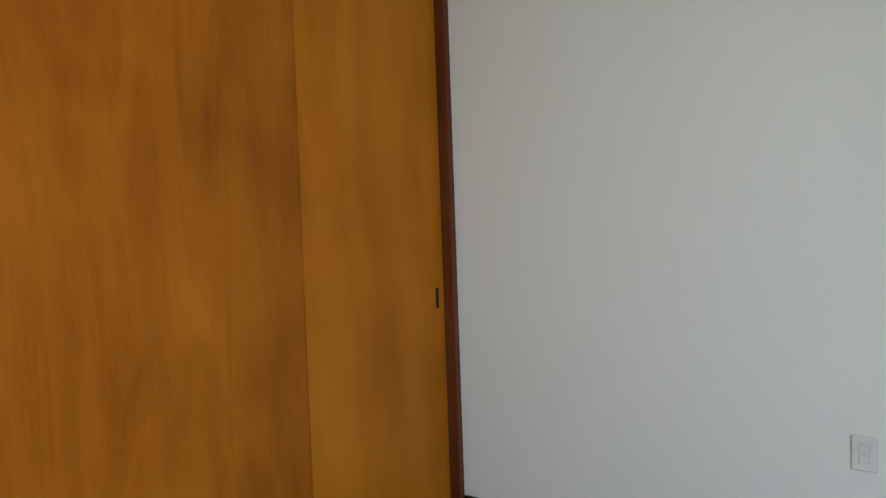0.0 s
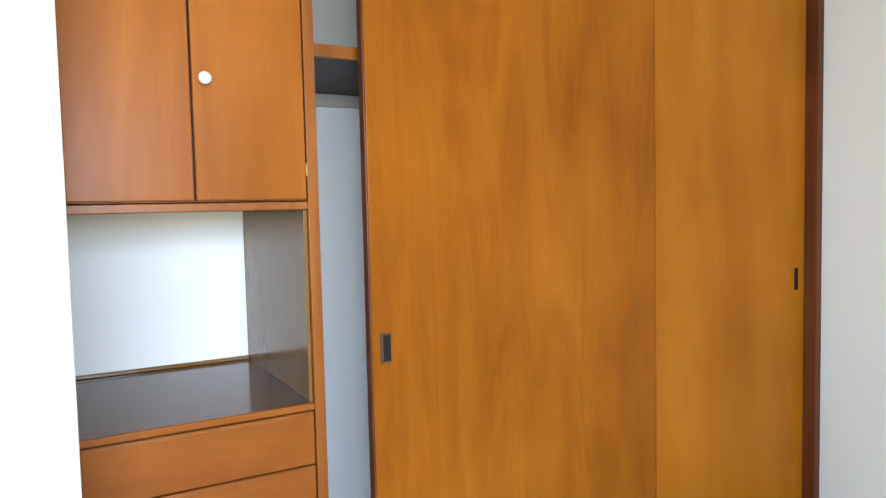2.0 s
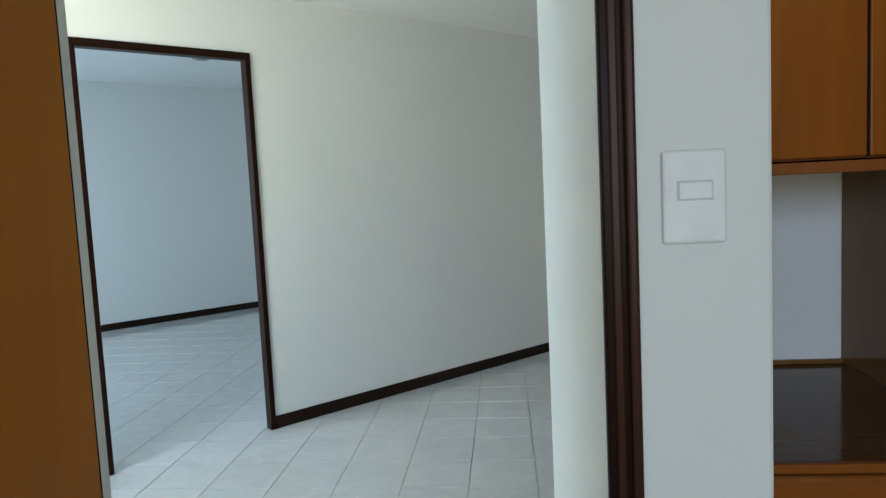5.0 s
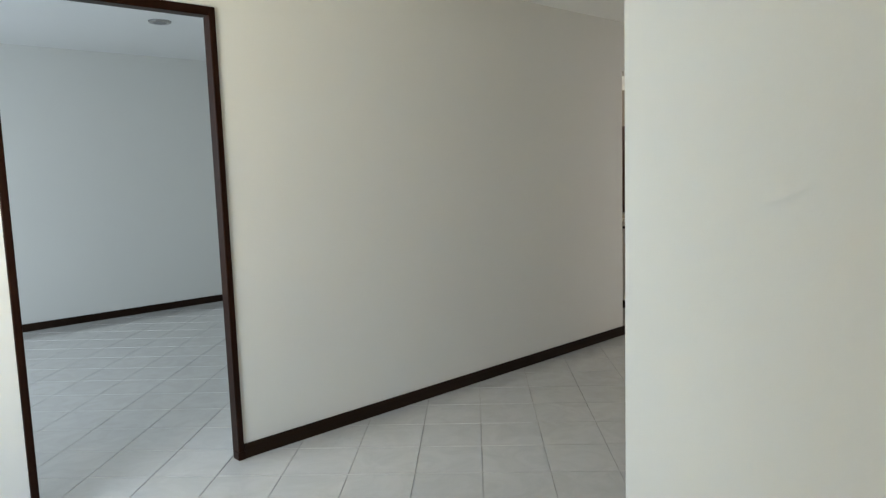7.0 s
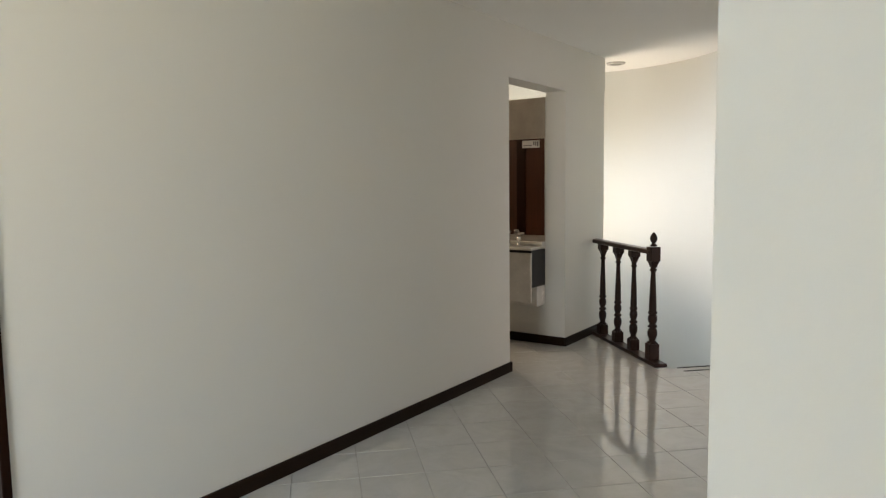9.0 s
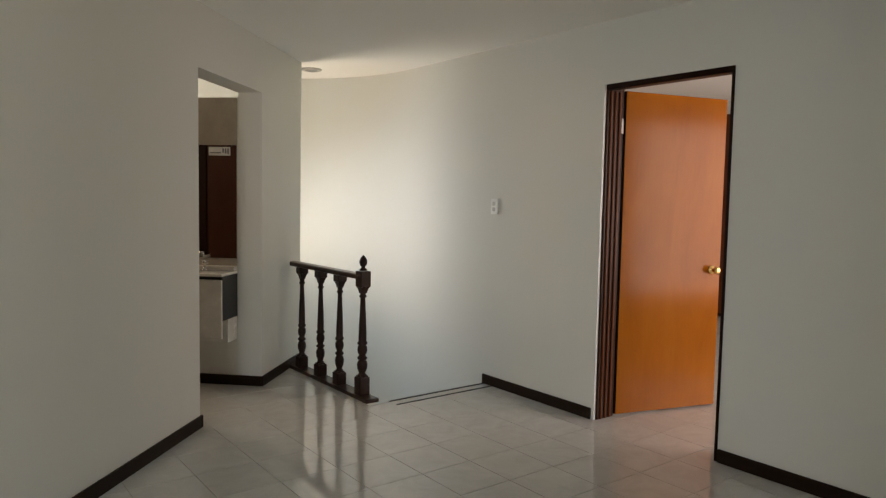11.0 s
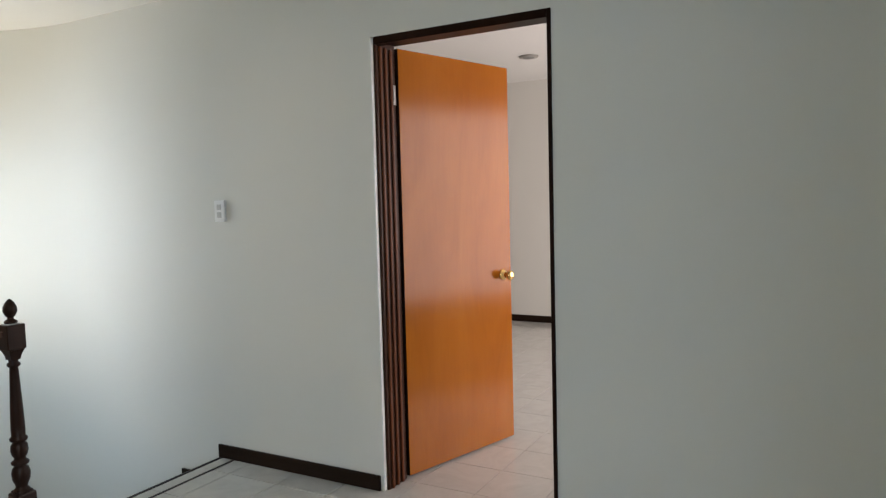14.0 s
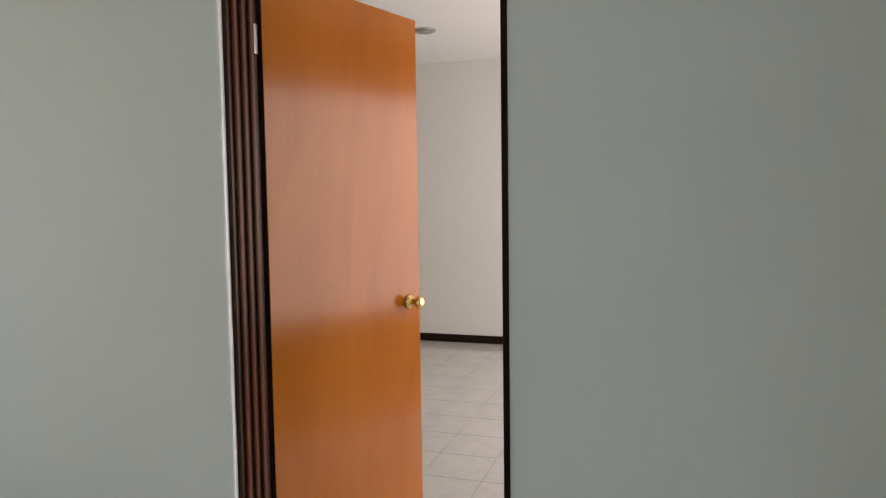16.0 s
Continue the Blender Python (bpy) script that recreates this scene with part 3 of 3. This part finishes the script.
# ---- ceiling lamps ----


def downlight(label, at):
    d = thing("ceiling_light", label, "ceiling light", at, "recessed ceiling lights")
    part("rim", lathe(bmesh.new(), [(0.0, -0.012), (0.052, -0.012), (0.062, -0.016), (0.082, -0.012), (0.088, 0.0), (0.0, 0.0)], sides=32), STEEL, d, "brushed metal rim")
    part("glass", lathe(bmesh.new(), [(0.0, -0.017), (0.045, -0.015), (0.051, -0.0125), (0.0, -0.0122)], sides=28), LENS, d, "frosted glass cover")
    return d


downlight("round brushed-metal ceiling lamp, switched off", pose(3.25, 0.54, RC))
downlight("round brushed-metal ceiling lamp, switched off", pose(-5.65, 1.26, RC))
downlight("round brushed-metal ceiling lamp over the stairs", pose(-0.62, 2.66, HC))

# ---- bathroom ----
v = thing("vanity_unit", "wall-hung white vanity unit with a black side", "vanity", DIAG)
V0, VU = 2.490, UB1 + 0.004
part("cabinet", boxes(((VU - 0.235, V0 + 0.018, 0.50), (VU, V0 + 0.72, 0.80)), bevel=0.002), WHITEBOARD, v)
part("side_panel", boxes(((VU - 0.236, V0, 0.50), (VU - 0.002, V0 + 0.0175, 0.803)), bevel=0.0015), BLACKSIDE, v, "black side panel")
part("drawer", boxes(((VU - 0.252, V0 + 0.002, 0.38), (VU - 0.2365, V0 + 0.70, 0.782)), bevel=0.002), WHITEBOARD, v)
# Black strip paints the shadow between basin top and drawer.
part("grip_channel", boxes(((VU - 0.244, V0 + 0.002, 0.783), (VU - 0.2365, V0 + 0.70, 0.8045)), bevel=0.001), BLACKSIDE, v, "black strip standing in for the shadow gap under the basin top")
part("under_shelf", boxes(((VU - 0.15, V0 + 0.002, 0.335), (VU - 0.002, V0 + 0.70, 0.4995)), bevel=0.002), WHITEBOARD, v)
bm = boxes(((VU - 0.262, V0 - 0.004, 0.805), (VU - 0.002, V0 + 0.73, 0.825)), bevel=0.006)
box(bm, (VU - 0.06, V0 - 0.002, 0.826), (VU - 0.004, V0 + 0.72, 0.86), 0.006)
part("basin_top", bm, BASIN, v, "cream ceramic basin top")
tap = thing("tap", "small chrome basin tap", "tap", DIAG @ pose(VU - 0.09, V0 + 0.30, 0.826))
part("body", lathe(bmesh.new(), [(0, 0), (0.024, 0), (0.022, 0.015), (0.018, 0.02), (0.018, 0.10), (0.02, 0.12), (0.0, 0.125)]), CHROME, tap)
part("spout", boxes(((-0.12, -0.011, 0.075), (0.0, 0.011, 0.095)), bevel=0.005), CHROME, tap)
for y in (-0.1, 0.1):
    part("handle", lathe(bmesh.new(), [(0, 0), (0.022, 0), (0.02, 0.012), (0.011, 0.018), (0.011, 0.045), (0.022, 0.052), (0.022, 0.072), (0.0, 0.076)], (0, y, 0)), CHROME, tap)
mir = thing("mirror", "frameless wall mirror above the vanity", "mirror", DIAG)
part("glass", boxes(((VU - 0.016, V0 - 0.002, 0.91), (VU - 0.010, V0 + 0.72, 1.71)), bevel=0.0015), MIRROR, mir)
part("label", boxes(((VU - 0.0170, V0 + 0.045, 1.635), (VU - 0.0162, V0 + 0.205, 1.695))), PAPER, mir, "white printed sticker")
for k in range(3):
    part("print_bar", boxes(((VU - 0.0178, V0 + 0.055 + 0.018 * k, 1.645 + 0.005 * k), (VU - 0.0171, V0 + 0.067 + 0.018 * k, 1.685))), PRINT, mir, "dark printed mark")
part("print_bar", boxes(((VU - 0.0178, V0 + 0.115, 1.65), (VU - 0.0171, V0 + 0.195, 1.658))), PRINT, mir, "dark printed mark")
TILE_LOW = 0.86
clad = thing("wall_cladding", "grey-beige tiles on the bathroom wall", "wall tiles", DIAG, kind=ISTRUCT)
for i in range(6):
    for j in range(3):
        z0, v0 = TILE_LOW + 0.393 * j, V0 + 0.33 * i
        part("tile", boxes(((VU - 0.008, v0, z0), (VU - 0.0003, min(v0 + 0.3285, 4.85), z0 + 0.3915)), bevel=0.001), BATHTILE, clad)
dd = thing("door", "dark reddish-brown wooden closet door in the bathroom", "door", DIAG)
part("leaf", boxes(((-0.899, VT + 0.1, 0.01), (-0.86, 4.3, 2.1)), bevel=0.003), MAHOGANY, dd)
part("stile", boxes(((-0.8595, 3.3, 0.01), (-0.852, 3.4, 2.1)), bevel=0.002), DARKWOOD, dd)

# ---- guest room closet seen past the door ----
g = thing("closet_door", "dark brown wooden closet door on the far wall", "closet", pose(RX, 0, 0))
part("leaf", boxes(((-0.05, 1.67, 0.05), (-0.015, 2.6, 2.44)), bevel=0.003), POSTWOOD, g)
part("frame", boxes(((-0.06, 1.64, 0), (-0.015, 1.668, 2.47)), bevel=0.003), DARKWOOD, g)

# ---- wardrobe wall ----
WF = -3.658                      # its front
WB = -2.987                      # its back
PX0, PX1 = -2.116, -2.087        # upright between desk and closet
w = thing("wardrobe", "orange-brown built-in wardrobe with two sliding doors, one part open", "wardrobe")
part("upright", boxes(((PX0, WF, 0.0), (PX1, WB, RC - 0.002)), bevel=0.0015), OAKEDGE, w)
part("end_post", boxes(((0.012, WF - 0.018, 0.0), (0.051, -3.58, RC - 0.002)), bevel=0.004), POSTWOOD, w, "reddish-brown end post")
front = part("sliding_door", boxes(((-1.952, WF - 0.006, 0.03), (-0.889, WF + 0.022, RC - 0.06)), bevel=0.0025), OAK, w, "orange veneered sliding door")
part("edge_strip", boxes(((-1.959, WF - 0.008, 0.03), (-1.9522, WF + 0.022, RC - 0.06)), bevel=0.002), POSTWOOD, front, "dark edge strip")
part("edge_strip", boxes(((-0.8888, WF - 0.007, 0.03), (-0.882, WF + 0.022, RC - 0.06)), bevel=0.002), OAK, front, "orange-brown edge strip")
part("pull", boxes(((-1.929, WF - 0.0095, 0.903), (-1.897, WF - 0.0065, 0.987)), bevel=0.0012), BRONZE, front, "recessed dark metal pull")
# Flat near-black plate paints the shade of the pull's hollow.
part("recess", boxes(((-1.921, WF - 0.0105, 0.909), (-1.899, WF - 0.0096, 0.981)), bevel=0.0003), DARKMETAL, front, "dark plate standing in for the shaded hollow of the pull")
rear = part("sliding_door", boxes(((-0.95, WF + 0.034, 0.03), (0.011, WF + 0.060, RC - 0.06)), bevel=0.0025), PALEOAK, w, "yellowish veneered sliding door")
# Here too a dark plate replaces the shaded hollow; nothing is cut in.
part("recess", boxes(((-0.054, WF + 0.0315, 0.955), (-0.032, WF + 0.0335, 1.045)), bevel=0.0008), DARKMETAL, rear, "dark plate standing in for the shaded hollow of a recessed pull")
part("bottom_track", boxes(((PX1, WF - 0.002, 0.0), (0.011, WF + 0.07, 0.025)), bevel=0.002), OAKEDGE, w)
part("top_rail", boxes(((PX1, WF - 0.002, RC - 0.055), (0.011, WF + 0.07, RC - 0.003)), bevel=0.002), OAKEDGE, w)
# Dark wood on the board stands in for deep shade under the shelf.
sh = part("shelf", boxes(((PX1, WF + 0.08, 1.738), (0.05, WB, 1.764)), bevel=0.002), DARKWOOD, w)
part("shelf_edge", boxes(((PX1, WF + 0.062, 1.734), (0.05, WF + 0.0795, 1.768)), bevel=0.002), OAKEDGE, sh, "orange-brown shelf edge")
# Added panel, whiter than the wall behind, to make up for light in the closet.
part("back_panel", boxes(((PX1 + 0.007, WB - 0.006, 0.026), (0.05, WB - 0.0005, 1.734)), bevel=0.001), BACKBOARD, w, "white painted back panel, paler than the walls to stand in for light")
part("cleat", boxes(((PX1 + 0.007, WB - 0.030, 1.694), (0.05, WB - 0.0065, 1.7375)), bevel=0.002), GREYPLASTIC, w, "grey cleat under the shelf")
part("lining", boxes(((PX1 + 0.0005, WF + 0.03, 0.026), (PX1 + 0.006, WB - 0.007, 1.734)), bevel=0.001), BACKBOARD, w, "pale lining of the upright")

d = thing("desk_unit", "dark-topped built-in desk with wide orange-brown drawers", "desk")
DX0 = -2.667
part("desktop", boxes(((DX0, WF + 0.012, 0.797), (PX0 - 0.001, WB, 0.823)), bevel=0.003), DESK, d, "dark glossy desktop")
part("front_lip", boxes(((DX0, WF - 0.004, 0.807), (PX0 - 0.001, WF + 0.0115, 0.825)), bevel=0.003), DRAWERWOOD, d, "orange-brown edge lip")
for k in range(4):
    z1 = 0.803 - 0.144 * k
    dr = part("drawer", boxes(((DX0 + 0.004, WF - 0.002, z1 - 0.140), (PX0 - 0.004, WF + 0.018, z1)), bevel=0.004), DRAWERWOOD, d)
    part("grip", boxes(((DX0 + 0.01, WF - 0.005, z1 - 0.010), (PX0 - 0.01, WF - 0.0022, z1 - 0.002)), bevel=0.0012), OAKEDGE, dr)
part("carcass", boxes(((DX0, WF + 0.02, 0.0), (PX0 - 0.001, WB - 0.002, 0.795))), OAKEDGE, d)
part("side_panel", boxes(((PX0 - 0.010, WF + 0.016, 0.8235), (PX0 - 0.0005, WB - 0.0065, 1.328)), bevel=0.0008), PANEL, d, "glossy dark brown laminate panel")
part("back_strip", boxes(((DX0, WB - 0.019, 0.8235), (PX0 - 0.0105, WB - 0.0065, 0.835)), bevel=0.002), PANEL, d)
# Added over the wall; its extra white replaces light missing in the nook.
part("back_panel", boxes(((DX0, WB - 0.006, 0.8235), (PX0 - 0.0105, WB - 0.0005, 1.3285)), bevel=0.0008), BACKBOARD, d, "white painted back panel, paler than the walls to stand in for light")

c = thing("wall_cabinet", "orange-brown wall cabinet with two doors over the desk", "cabinet")
CB, CT = 1.352, RC - 0.01
part("bottom_board", boxes(((DX0, WF, 1.329), (PX0 - 0.001, WB - 0.001, CB - 0.003)), bevel=0.002), OAKEDGE, c)
part("carcass", boxes(((DX0, WF + 0.022, CB), (PX0 - 0.001, WB - 0.002, CT))), OAKEDGE, c)
for x0, x1 in ((DX0 + 0.003, -2.3945), (-2.3895, PX0 - 0.004)):
    dr = part("door", boxes(((x0, WF - 0.001, CB + 0.003), (x1, WF + 0.018, CT - 0.004)), bevel=0.003), CABINETWOOD, c)
    if x1 > -2.3:
        bm = lathe(bmesh.new(), [(0, 0), (0.010, 0), (0.008, 0.010), (0.011, 0.012), (0.0155, 0.015), (0.0145, 0.018), (0.007, 0.0195), (0, 0.0197)], (x0 + 0.027, WF - 0.001, 1.643),
                   Matrix.Rotation(radians(90), 4, "X"), 20)
        part("knob", bm, KNOBGLASS, dr, "small white round knob")
        for z in (1.43, 2.3):
            part("hinge", boxes(((x1 - 0.001, WF - 0.004, z - 0.017), (x1 + 0.004, WF - 0.0012, z + 0.017)), bevel=0.001), OLDBRASS, dr, "old brass hinge")
part("meeting_strip", boxes(((-2.3943, WF + 0.002, CB + 0.003), (-2.3897, WF + 0.016, CT - 0.004)), bevel=0.0005), DARKWOOD, c, "dark strip between the doors")

# ---- floor ----
TS, TX, TY = 0.305, -2.902, -0.685
GAP = 0.0013
floor = solid("floor", slab([(-4.85, -7.6), (0.2, -7.6), (0.2, -2.72), (4.6, -2.72), (4.6, 3.65), (0.12, 3.65), (0.12, 1.04), (-1.0, 1.04), (-1.0, 2.30), (-1.322, 2.0), (-3.196, 3.875),
                              (-4.172, 2.899), (-5.339, 4.066), (-9.793, -0.389), (-6.717, -3.465), (-6.6, -4.15), (-4.85, -4.15)], -0.2, -0.0035),
              GROUT, "pale polished ceramic floor tiles with thin grey joints", "floor", kind=ISTRUCT)


def tile_mesh(x0, y0, x1, y1, bm):
    low = [bm.verts.new((x, y, -0.004)) for x, y in ((x0, y0), (x1, y0), (x1, y1), (x0, y1))]
    e = 0.0012
    top = [bm.verts.new((x, y, 0.0)) for x, y in ((x0 + e, y0 + e), (x1 - e, y0 + e), (x1 - e, y1 - e), (x0 + e, y1 - e))]
    bm.faces.new(top)
    for k in range(4):
        bm.faces.new((low[k], low[(k + 1) % 4], top[(k + 1) % 4], top[k]))


one = bmesh.new()
tile_mesh(GAP, GAP, TS - GAP, TS - GAP, one)
ONE = mesh_of("tile", one, TILE)
rest = bmesh.new()
count = 0
for i in range(-22, 25):
    for j in range(-23, 22):
        x, y = TX + TS * i, TY + TS * j
        cx, cy = x + TS / 2, y + TS / 2
        along, away = (cx + cy) / math.sqrt(2), (cy - cx) / math.sqrt(2)
        inside = (-4.85 < cx < 0.2 and -7.55 < cy < -2.75) or (-0.1 < cx < 4.45 and -2.7 < cy < 3.6) or (-7.2 < along < -0.7 and 2.25 < away < 6.55)
        inside = inside or (-1.0 < along < 0.45 and 2.25 < away < 5.0) or (cx < 0.1 and -4.1 < cy < 2.4 and away < 2.45 and cx > -6.6)
        if not inside:
            continue
        stair = cx > -1.0 and cx < 0.0 and y + TS > 1.06
        landing = -5.4 < cx < 0.0 and -3.2 < cy < 1.06 and cy - cx < 3.45 and not stair
        if landing and count < 300:
            t = new("tile", ONE)
            t.location = (x, y, 0)
            t.parent = floor
            count += 1
        elif stair:
            if y < 1.0:
                tile_mesh(x + GAP, y + GAP, x + TS - GAP, 1.04, rest)
            if x < -1.01:
                tile_mesh(x + GAP, max(y + GAP, 1.042), -1.0, y + TS - GAP, rest)
        else:
            tile_mesh(x + GAP, y + GAP, x + TS - GAP, y + TS - GAP, rest)
far = part("tiling", rest, TILE, floor, "pale polished tiles of the rooms beyond")
tagged(far, kind="stuff")
